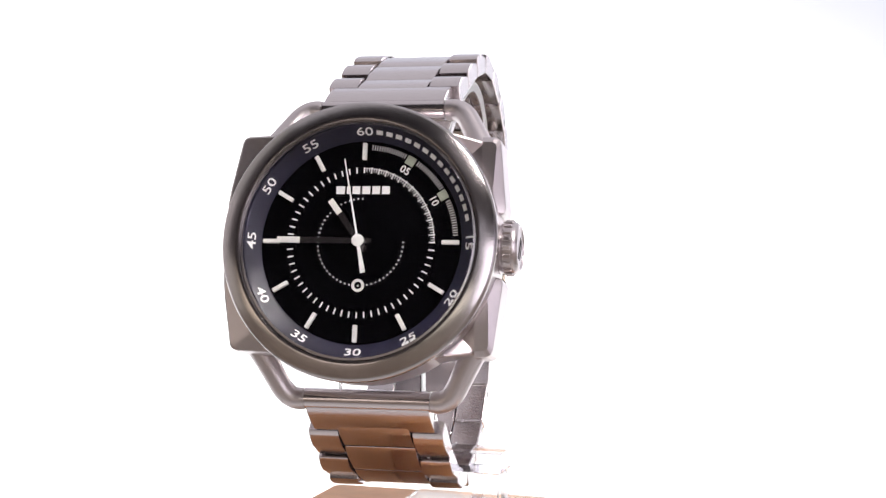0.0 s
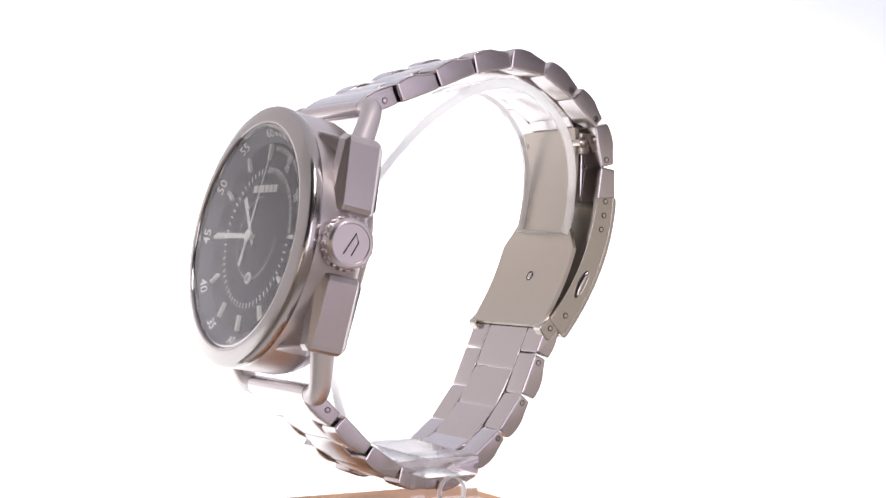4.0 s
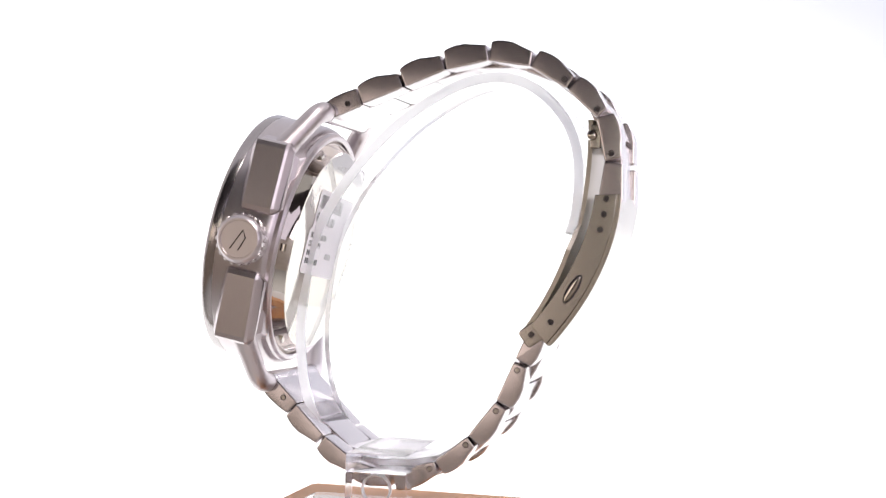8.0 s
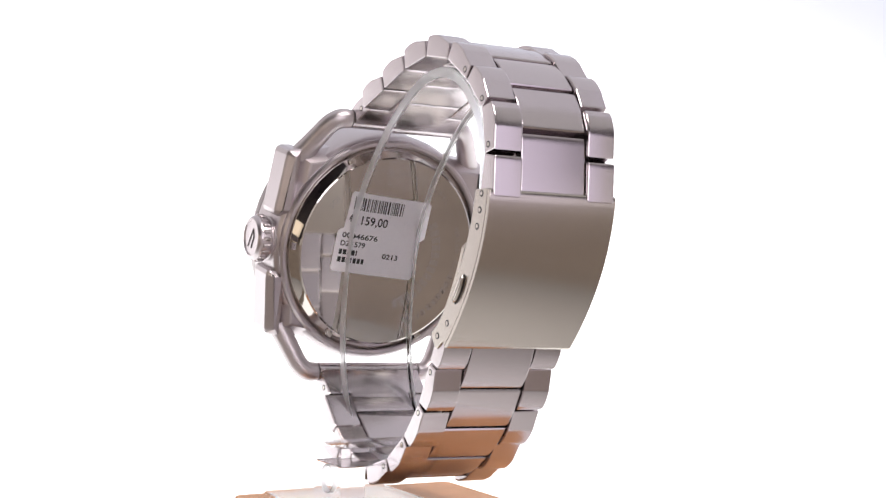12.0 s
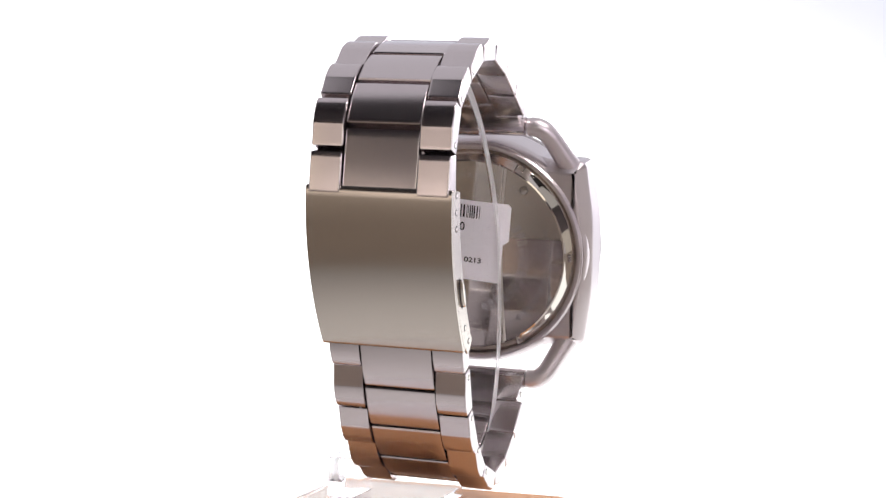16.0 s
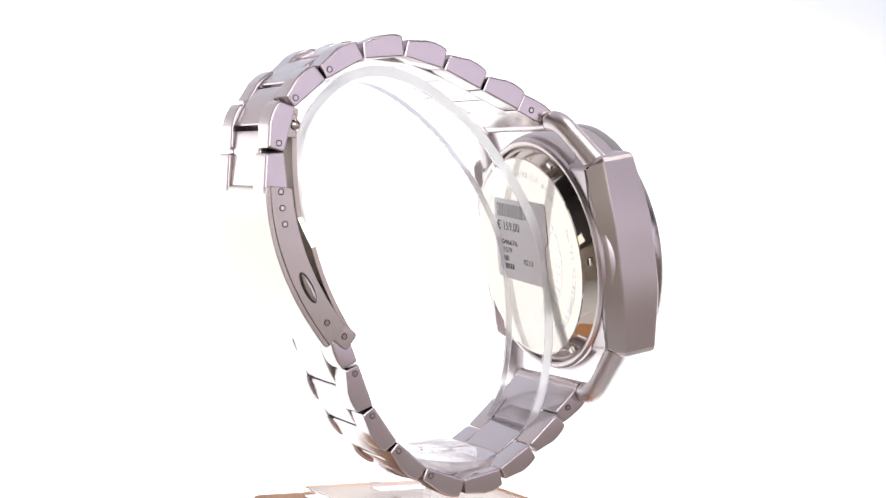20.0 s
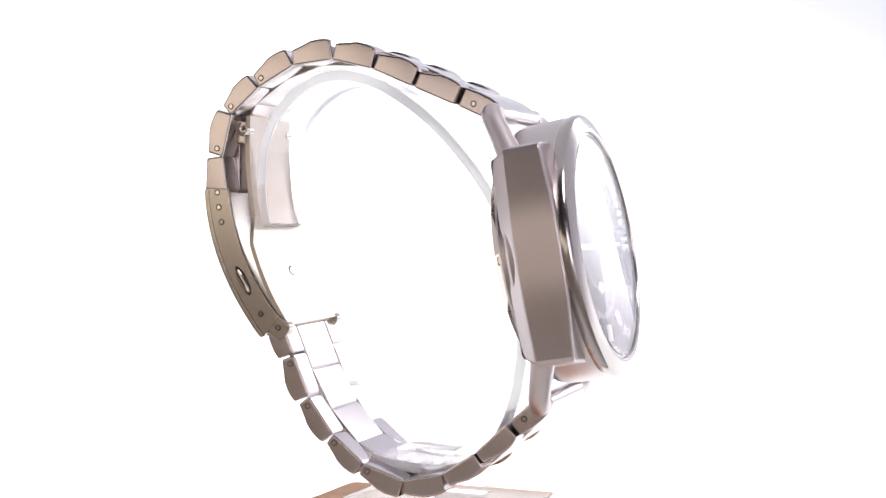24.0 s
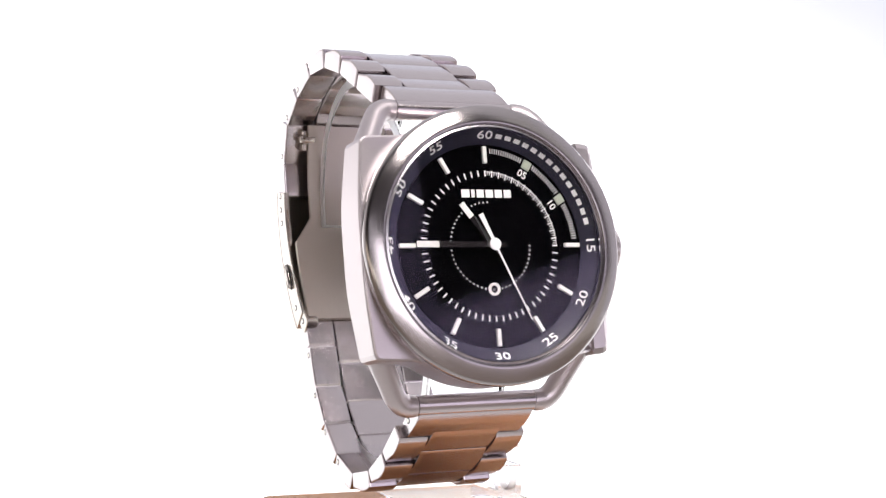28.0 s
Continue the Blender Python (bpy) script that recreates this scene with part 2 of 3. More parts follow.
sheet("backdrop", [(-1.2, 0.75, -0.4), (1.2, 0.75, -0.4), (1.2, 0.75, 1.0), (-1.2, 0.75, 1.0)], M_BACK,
      "pure white studio backdrop with painted glow, faintly lavender towards one corner", "backdrop")
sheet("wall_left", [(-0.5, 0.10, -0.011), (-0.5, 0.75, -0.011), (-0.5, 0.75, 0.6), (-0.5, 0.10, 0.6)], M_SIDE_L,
      "unseen side of the light tent, lamp light put into its fading glow", "tent wall")
# added low panel, shapes what the steel reflects
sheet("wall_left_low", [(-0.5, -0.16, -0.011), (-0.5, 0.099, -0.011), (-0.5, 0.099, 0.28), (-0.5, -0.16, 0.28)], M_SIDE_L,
      "unseen low glowing panel added at the front of the tent", "tent wall")
# unseen panels added with a faint glow to lift the reflections
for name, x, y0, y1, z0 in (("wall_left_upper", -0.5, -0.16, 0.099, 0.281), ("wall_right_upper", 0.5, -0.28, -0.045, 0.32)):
    sheet(name, [(x, y0, z0), (x, y1, z0), (x, y1, 0.6), (x, y0, 0.6)], M_UPPER_GLOW,
          "unseen faintly glowing panel added high at the tent's front", "tent wall")
# unseen cards that glow, and a dark board, added to tint the steel's reflections
sheet("added_card_left", [(-0.47, -0.30, 0.03), (-0.42, -0.50, 0.03), (-0.42, -0.50, 0.15), (-0.47, -0.30, 0.15)], M_CARD,
      "unseen warm glowing card added beside the camera", "reflector")
sheet("added_card_left_low", [(-0.47, -0.30, -0.019), (-0.42, -0.50, -0.019), (-0.42, -0.50, 0.029), (-0.47, -0.30, 0.029)], M_ROOM,
      "unseen dull grey board added to keep low reflections dark", "board")
sheet("added_card_left_front", [(-0.419, -0.505, -0.019), (-0.34, -0.76, -0.019), (-0.34, -0.76, 0.129), (-0.419, -0.505, 0.129)], M_CARD_L,
      "unseen tan glowing card added on the table", "reflector")
sheet("added_card_right", [(0.46, -0.418, -0.019), (0.46, -0.56, -0.019), (0.46, -0.56, 0.36), (0.46, -0.418, 0.36)], M_CARD_R,
      "unseen cool lavender glowing card added on the table", "reflector")
sheet("added_card_right_low", [(0.46, -0.24, -0.019), (0.46, -0.417, -0.019), (0.46, -0.417, 0.215), (0.46, -0.24, 0.215)], M_CARD_R,
      "unseen low cool lavender glowing card added on the table", "reflector")
# overhead glow, unseen, added to brighten the bracelet's upper links
sheet("roof_glow_panel", [(-0.5, -0.2, 0.6), (0.5, -0.2, 0.6), (0.5, 0.75, 0.6), (-0.5, 0.75, 0.6)], M_ROOF_GLOW,
      "unseen glowing panel added over the light tent", "tent roof")
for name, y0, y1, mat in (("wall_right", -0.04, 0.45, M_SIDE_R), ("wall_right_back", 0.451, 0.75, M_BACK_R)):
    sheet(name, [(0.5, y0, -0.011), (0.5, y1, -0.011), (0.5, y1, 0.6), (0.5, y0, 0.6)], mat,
          "unseen side of the light tent, lamp light put into its fading glow", "tent wall")
# two more added glowing strips, for the link sides and inner plate
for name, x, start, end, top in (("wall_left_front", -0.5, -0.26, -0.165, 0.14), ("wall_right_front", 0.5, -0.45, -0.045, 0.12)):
    sheet(name, [(x, start, -0.019), (x, end, -0.019), (x, end, top), (x, start, top)], M_FRONT_GLOW,
          "unseen faintly glowing panel added low at the tent's front", "tent wall")
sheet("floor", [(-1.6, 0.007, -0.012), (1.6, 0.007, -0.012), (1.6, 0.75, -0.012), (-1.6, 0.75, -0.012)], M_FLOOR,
      "white floor of the light tent, its brightness put in as glow", "floor")
# added half-disc: a painted pool of light to brighten the clasp's lower half
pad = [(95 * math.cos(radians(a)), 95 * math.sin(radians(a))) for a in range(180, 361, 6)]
tagged(part("added_pad", prism(pad, -19.9, -12.1, 0.3, lambda a, b, h: (a, b - 0.2, h)), M_PAD, None),
       "unseen half-disc with a fading glow, added round the turntable's front", "floor", kind="structure")
sheet("table_front", [(-1.6, -1.8, -0.02), (1.6, -1.8, -0.02), (1.6, 0.006, -0.02), (-1.6, 0.006, -0.02)], M_TABLE,
      "brown wooden table top before the light tent", "table")
sheet("wall_south", [(-1.6, -1.8, -0.5), (1.6, -1.8, -0.5), (1.6, -1.8, 1.9), (-1.6, -1.8, 1.9)], M_ROOM,
      "dim plastered room wall behind the camera", "wall")
sheet("wall_west", [(-1.6, -1.8, -0.5), (-1.6, 0.9, -0.5), (-1.6, 0.9, 1.9), (-1.6, -1.8, 1.9)], M_ROOM,
      "dim plastered room wall beside the table", "wall")
sheet("wall_east", [(1.6, -1.8, -0.5), (1.6, 0.9, -0.5), (1.6, 0.9, 1.9), (1.6, -1.8, 1.9)], M_ROOM,
      "dim plastered room wall beside the table", "wall")
sheet("ceiling", [(-1.6, -1.8, 1.9), (1.6, -1.8, 1.9), (1.6, 0.9, 1.9), (-1.6, 0.9, 1.9)], M_ROOF,
      "dark room ceiling", "ceiling")
# unseen emitting panels, added to give gold and lavender highlights on the steel
sheet("low_glow_panel", [(-0.36, -1.2, 0.08), (0.09, -1.2, 0.08), (0.09, -1.2, 0.25), (-0.36, -1.2, 0.25)], M_KEY_LOW,
      "unseen low warm glowing panel added behind the camera", "softbox")
sheet("high_glow_panel", [(-0.02, -1.2, 0.40), (0.215, -1.2, 0.40), (0.215, -1.2, 0.66), (-0.02, -1.2, 0.66)], M_KEY_HIGH,
      "unseen lavender glowing panel added above the warm one", "softbox")
sheet("softbox", [(0.22, -1.2, 0.0), (0.90, -1.2, 0.0), (0.90, -1.2, 0.50), (0.22, -1.2, 0.50)], M_KEY,
      "unseen glowing panel added behind the camera", "softbox")

# ---------------------------------------------------------------- turntable, wooden plate and acrylic stand
turntable = thing("turntable", "white round motor turntable under the wooden plate", "turntable")
part("platter", lathe([(0, -1.0), (0, 1.0), (33, 1.0), (34, 0.0), (34, -3.0), (32, -4.0), (0, -4.0)], 96), M_WHITEBOARD,
     turntable, "flat white plastic platter")
part("base", lathe([(0, -4.2), (28, -4.2), (30, -11.9), (0, -11.9)], 64), M_WHITEBOARD, turntable)

wood_plate = thing("wooden_plate", "orange-tan square plywood plate on the white turntable", "plate", STAND_BASE)


def rounded_rect(x0, x1, y0, y1, r, n=5):
    out = []
    for cx, cy, a0 in ((x1 - r, y1 - r, 0), (x0 + r, y1 - r, 90), (x0 + r, y0 + r, 180), (x1 - r, y0 + r, 270)):
        for k in range(n + 1):
            a = radians(a0 + 90 * k / n)
            out.append((cx + r * math.cos(a), cy + r * math.sin(a)))
    return out


part("plate_body", prism(rounded_rect(-19, 28, -27, 23, 2.0), 1.0, 3.6, 0.3, lambda a, b, h: (a, b, h)), M_WOOD, wood_plate)

stand = thing("display_stand", "clear acrylic C-shaped watch stand with a post", "display stand", STAND_BASE)
part("foot_plate", prism(rounded_rect(0, 25, -20, 14, 1.5), 3.62, 5.4, 0.25, lambda a, b, h: (a, b, h)), M_ACRYL, stand)
part("post", box(14.9, 19.8, -8.5, 2.3, 5.42, 12.6, 0.25), M_BLOCK, stand)
part("arm", box(-3.0, 19.8, -8.5, 2.3, 12.64, 16.0, 0.3, 2), M_BLOCK, stand)
part("screw_plug", lathe([(2.35, 0), (2.6, 0), (2.6, -1.2), (2.35, -1.2)], 32, True), M_EDGE, stand, "round frosted screw plug",
     m=Matrix.Translation((19.95, -2.9, 10.0)) @ Euler((0, radians(90), 0)).to_matrix().to_4x4())

# the C-shaped acrylic band: an open loop in the y-z plane, 15 wide
RING = [(19.0, 28.8), (14.0, 20.1), (7.0, 14.6), (-2.0, 12.9), (-10.0, 13.4), (-16.0, 17.3), (-19.4, 24.0), (-20.8, 31.0), (-21.0, 38.0),
        (-20.1, 46.5), (-18.6, 53.0), (-14.8, 60.5), (-10.0, 67.0), (-3.0, 74.0), (6.0, 79.8), (14.0, 81.7), (20.7, 79.8),
        (26.2, 74.4), (28.6, 67.7), (28.6, 59.6), (27.6, 54.8)]


def smooth(pts, n=4):
    out, p = [], [Vector(q) for q in pts]
    for i in range(len(p) - 1):
        a, b, c, d = p[max(i - 1, 0)], p[i], p[i + 1], p[min(i + 2, len(p) - 1)]
        for k in range(n):
            t = k / n
            out.append(0.5 * (2 * b + (c - a) * t + (2 * a - 5 * b + 4 * c - d) * t * t + (3 * b - a - 3 * c + d) * t ** 3))
    out.append(p[-1])
    return out


def band(path, thick, x0, x1, bev=0.25):
    rings = []
    for i, p in enumerate(path):
        d = (path[min(i + 1, len(path) - 1)] - path[max(i - 1, 0)]).normalized()
        nrm = Vector((-d.y, d.x))
        a, b = p + nrm * thick / 2, p - nrm * thick / 2
        ia, ib = p + nrm * (thick / 2 - bev), p - nrm * (thick / 2 - bev)
        rings.append([(x0 + bev, a.x, a.y), (x1 - bev, a.x, a.y), (x1, ia.x, ia.y), (x1, ib.x, ib.y),
                      (x1 - bev, b.x, b.y), (x0 + bev, b.x, b.y), (x0, ib.x, ib.y), (x0, ia.x, ia.y)])
    return loft(rings)


c_band = part("c_band", band(smooth(RING), 1.7, -5.6, 8.4), M_ACRYL, stand, "clear bent acrylic band, open at the back")
for x0, x1 in ((-5.95, -5.62), (8.42, 8.75)):
    part("sawn_edge", band(smooth(RING), 1.75, x0, x1, 0.05), M_EDGE, c_band, "frosted white sawn edge")
part("sawn_end", band([Vector((27.585, 54.73)), Vector((27.54, 54.5))], 1.75, -5.95, 8.75, 0.05), M_EDGE, c_band, "frosted white sawn end")

# ---------------------------------------------------------------- the watch
watch = thing("wristwatch", "men's brushed steel wristwatch with black dial and link bracelet", "wristwatch", WATCH_BASE)
LEAN = radians(11.0)
HEAD = Matrix(((1, 0, 0, 0), (0, math.sin(LEAN), -math.cos(LEAN), -31.1), (0, math.cos(LEAN), math.sin(LEAN), 52.4), (0, 0, 0, 1)))


def head(name, bm, mat, parent=None, label="", extra=None, angle=32):
    return part(name, bm, mat, parent or watch, label, HEAD if extra is None else HEAD @ extra, angle)


# case: a cushion-shaped body with a round middle
LEFT = ([(-20.4, 17.95), (-21.15, 17.6), (-21.5, 16.9)] + [tuple(p[:2]) for p in bezier((-22.45, 10.1), (-22.95, 6.6), (-22.94, 3.0), 5)]
        + [tuple(p[:2]) for p in bezier((-22.91, -3.0), (-22.9, -6.6), (-22.4, -10.1), 5)] + [(-21.4, -16.9), (-21.05, -17.6), (-20.3, -17.95)])
RIGHT = [(19.4, -17.3), (20.2, -6.6), (20.2, 6.6), (19.4, 17.3)]


def case_body():
    outline = ccw(LEFT + [(-14.6, -18.2), (-9, -19.6), (0, -20.2), (9, -19.6), (14.6, -18.2)] + RIGHT
                  + [(14.6, 18.2), (9, 19.6), (0, 20.2), (-9, 19.6), (-14.6, 18.2)])

    def front(a, b):
        return 1.0 - 1.25 * max(0.0, (abs(b) - 6.6) / 10.7) - (2.4 if a > 18 else 0)
    rows = []
    for d, lift in ((2.4, -9.25), (2.0, -9.1), (1.0, -7.9), (0.16, -6.75), (0.0, -6.45)):
        rows.append([(a, b, lift) for a, b in inset_poly(outline, d)])
    for d, drop in ((0.0, -0.4), (0.1, -0.12), (0.4, 0.0)):
        rows.append([(a, b, front(a, b) + drop) for a, b in inset_poly(outline, d)])
    for r, n in ((0.985, 0.0), (0.95, -1.6)):
        rows.append([(19.4 * r * a / math.hypot(a, b), 19.4 * r * b / math.hypot(a, b), n + front(a, b)) for a, b in outline])
    return loft(rows)


case = head("case", case_body(), M_CASE, angle=4, label="satin cushion-shaped steel case")
bezel = part("bezel", lathe([(19.55, 1.2), (19.55, 3.0), (19.75, 3.3), (20.3, 3.42), (22.3, 2.75), (22.75, 2.4), (22.9, 1.9), (22.85, 1.1), (22.7, 0.6),
                             (19.6, 0.6)], 128, True), M_BEZEL, watch, "wide turned dark steel bezel ring", angle=40)
head("case_middle", lathe([(19.6, 0.58), (22.68, 0.58), (22.7, 0.0), (22.7, -0.8), (22.55, -6.8), (22.2, -8.1), (21.6, -8.7), (20.0, -8.9), (19.0, -8.0)], 128, True),
     M_CASE, label="round satin drum of the case", angle=30)
bezel.matrix_local = Matrix.Translation(HEAD.translation * 0.001) @ HEAD.to_3x3().to_4x4()
head("dial_gasket", lathe([(19.50, 0.9), (19.50, 2.9), (19.15, 3.0), (19.15, 1.0)], 96, True), M_GASKET)
glass = head("crystal", lathe([(0, 1.95), (19.1, 1.95), (19.1, 3.0), (18.9, 3.12), (0, 3.12)], 96), M_GLASS,
             label="flat clear mineral glass crystal")
glass.visible_shadow = False

# crown side: two guards with the crown between them
for sgn, nm in ((1, "upper"), (-1, "lower")):
    poly = [(19.0, 18.0), (21.0, 17.9), (21.7, 17.5), (22.0, 16.7), (22.9, 8.2), (23.1, 6.2), (22.9, 5.4), (22.4, 5.1), (19.0, 5.1)]
    poly = ccw([(a, b * sgn) for a, b in poly])
    rear, edge = inset_poly(poly, 1.3), inset_poly(poly, 0.3)

    def nose(b):
        return -2.2 - 0.35 * (1 - (abs(b) - 5.1) / 12.8)

    def facet(a, b):
        # the front facet: broad beside the crown, narrow at the corner
        f = (abs(b) - 5.1) / 12.8
        return (19.0 + (a - 19.0) * (0.42 + 0.40 * f), b * (0.985 - 0.04 * f) + 0.08 * sgn, nose(b) + 1.2 - 0.7 * f)
    g = loft([[(a, b, -9.2) for a, b in rear], [(a, b, -8.3) for a, b in edge], [(a, b, -7.85) for a, b in poly],
              [(a, b, nose(b) - 0.12) for a, b in poly], [(a, b, nose(b)) for a, b in inset_poly(poly, 0.12)],
              [facet(a, b) for a, b in poly]])
    head("crown_guard", g, M_CASE, angle=8, label="bevelled steel guard beside the crown")

crown = head("crown", lathe([(0, 20.0), (3.0, 20.0), (3.0, 21.4), (4.1, 21.6), (4.25, 22.0), (4.25, 23.0), (4.0, 23.2), (4.0, 23.5), (4.25, 23.7),
                             (4.25, 25.2), (4.0, 25.8), (3.6, 26.1), (3.3, 26.1), (3.2, 25.9), (0, 25.9)], 48), M_CASE,
             label="polished round winding crown with ribbed rim",
             extra=Matrix.Translation((-0.6, 0.0, -4.2)) @ Euler((0, radians(90), 0)).to_matrix().to_4x4())
for k in range(20):
    a = 2 * math.pi * (k + 0.5) / 20
    rib = box(23.72, 25.15, -0.36, 0.36, 4.0, 4.55, 0.15, 1)
    head("rib", rib, M_CASE, crown, extra=Matrix.Translation((-0.6, 0.0, -4.2)) @ Matrix.Rotation(a, 4, "X"))
mark = [(-1.6, -1.9), (0.7, 1.75), (1.6, 0.4), (0.4, -1.9)]
head("crown_mark", tube([(25.33, b, -4.2 - a * 0.75) for a, b in mark], 0.12, 6), M_DARK, crown, "thin dark bent-line mark")

# caseback
CB = -11.6
back = head("caseback", lathe([(0, CB), (18.2, CB), (18.5, CB + 0.1), (19.0, CB + 0.9), (19.9, -9.6), (20.2, -9.3), (20.2, -8.4), (0, -8.4)], 96),
            M_POLISH, label="mirror-polished round steel case back", angle=15)
head("back_ring", lathe([(20.3, -8.4), (20.3, -9.7), (20.6, -9.95), (21.1, -9.95), (21.5, -9.5), (21.5, -8.4)], 96, True), M_CASE, back)
for k in range(6):
    a = radians(60 * k)
    head("wrench_notch", box(18.6, 19.9, -0.7, 0.7, -10.75, -10.2, 0.1), M_POLISH, back, extra=Matrix.Rotation(a, 4, "Z"))


def arc_words(text, r, mid, size, turn, parent, mat, name, n0, mirror=False, gap=1.0, bold=0.01):
    """Letters set round a circle of radius r about the angle mid (degrees, clockwise from 12); turn flips them to read from inside."""
    bm = bmesh.new()
    step = size * 0.72 * gap / r
    for i, ch in enumerate(text):
        if ch == " ":
            continue
        off = (i - (len(text) - 1) / 2) * step
        a = radians(mid) + (off if not turn else -off)
        w = words(ch, size, 0.04, bold)
        m = Matrix.Rotation(-a, 4, "Z") @ Matrix.Translation((0, r, 0)) @ Matrix.Rotation(math.pi if turn else 0, 4, "Z")
        if mirror:
            m = Matrix.Diagonal((-1, 1, 1, 1)) @ m
        m = Matrix.Translation((0, 0, n0)) @ m
        w.transform(m)
        merge(bm, w)
    return head(name, bm, mat, parent)


for text, mid in (("STAINLESS STEEL", 20), ("WATER RESISTANT", 100), ("5 BAR", 142), ("SOLID", -50)):
    arc_words(text, 15.4, mid, 1.5, False, back, M_ENGRAVE, "engraved_words", CB - 0.01, True)
for k in range(21):
    big = k < 14
    w = box(-0.55, 0.55, 9.6, 11.6, CB - 0.03, CB + 0.03) if big else box(-0.5, 0.5, 14.7, 15.9, CB - 0.03, CB + 0.03)
    a = -60 - 8 * k if big else -108 - 5.5 * (k - 14)
    head("engraved_bar", w, M_ENGRAVE, back, extra=Matrix.Rotation(-radians(a), 4, "Z"))

# dial with its prints and applied markers
dial = head("dial", lathe([(0, 0.0), (16.9, 0.0), (16.9, -0.5), (0, -0.5)], 96), M_DIAL, label="matt black dial")
flange = head("flange", lathe([(16.7, 0.02), (17.0, 0.35), (19.1, 1.75), (19.15, 0.02)], 96, True), M_FLANGE, label="sloping blue-black minute ring")


def ring_spot(r, deg, lift=0.0):
    """Pose on the dial at radius r and clock angle deg, the second axis pointing outward."""
    return Matrix.Translation((0, 0, lift)) @ Matrix.Rotation(-radians(deg), 4, "Z") @ Matrix.Translation((0, r, 0))


SLOPE = math.atan2(1.4, 2.1)


def flange_spot(r, deg):
    return ring_spot(r, deg, 0.35 + (r - 17.0) * 1.4 / 2.1 + 0.03) @ Matrix.Rotation(SLOPE, 4, "X")


for hour in range(12):
    if hour in (1, 2):
        continue
    head("hour_marker", box(-0.34, 0.34, -1.4, 1.4, 0, 0.62, 0.07, 1), M_LUME, dial, "raised silver-white baton", ring_spot(14.95, hour * 30))
for hour, num in ((1, "05"), (2, "10")):
    head("square_marker", box(-0.75, 0.75, -0.75, 0.75, 0, 0.35, 0.06, 1), M_SQUARE, dial, extra=ring_spot(15.4, hour * 30))
    head("small_number", words(num, 1.75, 0.03, 0.02, 1.0), M_WHITE, dial, extra=ring_spot(13.65, hour * 30, 0.02))
fine = bmesh.new()
for k in range(1, 60):
    deg = 90 * k / 60
    if min(abs(deg - 30), abs(deg - 60)) < 3.6 or deg < 4 or deg > 86:
        continue
    w = box(-0.06, 0.06, -0.42, 0.42, 0, 0.04)
    w.transform(ring_spot(15.7, deg))
    merge(fine, w)
head("fine_scale", fine, M_WHITE, dial)
ticks = bmesh.new()
for k in range(60):
    deg = k * 6
    w = box(-0.11, 0.11, -0.5, 0.5, 0, 0.04) if deg == 0 or deg > 88 else box(-0.09, 0.09, -0.55, 0.55, 0, 0.04)
    w.transform(ring_spot(11.9, deg))
    merge(ticks, w)
for k in range(0, 46):
    w = box(-0.05, 0.05, -0.26, 0.26, 0, 0.035)
    w.transform(ring_spot(11.9, k * 2))
    merge(ticks, w)
head("minute_track", ticks, M_WHITE, dial)
line = bmesh.new()
arc = [(12.25 * math.sin(radians(d)), 12.25 * math.cos(radians(d))) for d in range(0, 91, 3)]
inner = [(12.13 * math.sin(radians(d)), 12.13 * math.cos(radians(d))) for d in range(0, 91, 3)]
lv = [[line.verts.new((x, y, 0.03)) for x, y in q] for q in (arc, inner)]
for i in range(len(arc) - 1):
    line.faces.new((lv[0][i], lv[0][i + 1], lv[1][i + 1], lv[1][i]))
head("track_line", line, M_WHITE, dial)
dots = bmesh.new()
for k in range(60):
    deg = 90 + k * 6
    if deg > 365:
        break
    w = box(-0.10, 0.10, -0.13, 0.13, 0, 0.04)
    w.transform(ring_spot(7.15, deg))
    merge(dots, w)
head("inner_dots", dots, M_WHITE, dial)
head("pivot_ring", lathe([(0.62, 0.0), (0.62, 0.25), (1.05, 0.25), (1.05, 0.0)], 24, True), M_LUME, dial, extra=Matrix.Translation((0, -7.1, 0)))
x = -4.55
for wd in (1.45, 0.6, 1.3, 1.35, 1.3, 1.3):
    head("logo_block", box(x, x + wd, 7.92, 9.22, 0, 0.06), M_WHITE, dial, "plain white block of the dial mark")
    x += wd + 0.34
for deg in range(30 * 3, 361, 30):
    num = str(deg // 6)
    flip = 100 < deg < 250
    w = words(num, 2.0, 0.03, 0.02, 1.45)
    head("minute_number", w, M_WHITE, flange, extra=flange_spot(18.05, deg) @ Matrix.Rotation(math.pi if flip else 0, 4, "Z"))
for k in range(14):
    head("minute_block", box(-0.55, 0.55, -0.38, 0.38, -0.02, 0.03), M_WHITE, flange, extra=flange_spot(18.05, 8 + k * 5.35))


# hour, minute and second pointers
def hand(name, deg, lift, base, tip, w0, w1, split, label):
    h = head(name, loft([[(-w0, -base, z), (w0, -base, z), (w1, split, z), (-w1, split, z)] for z in (0, 0.16)]), M_STEM, label=label,
             extra=ring_spot(0, deg, lift))
    head("hand_tip", box(-w1, w1, split, tip, -0.01, 0.18, 0.04, 1), M_LUME, h, "silver-white tip", ring_spot(0, deg, lift))
    return h


hand("hour_hand", 322.5, 0.85, 2.0, 8.5, 0.45, 0.5, 5.7, "short polished hour hand with a white tip")
hand("minute_hand", 270.5, 1.2, 2.2, 13.7, 0.42, 0.5, 9.8, "long polished minute hand with a white tip")
sec = bmesh.new()
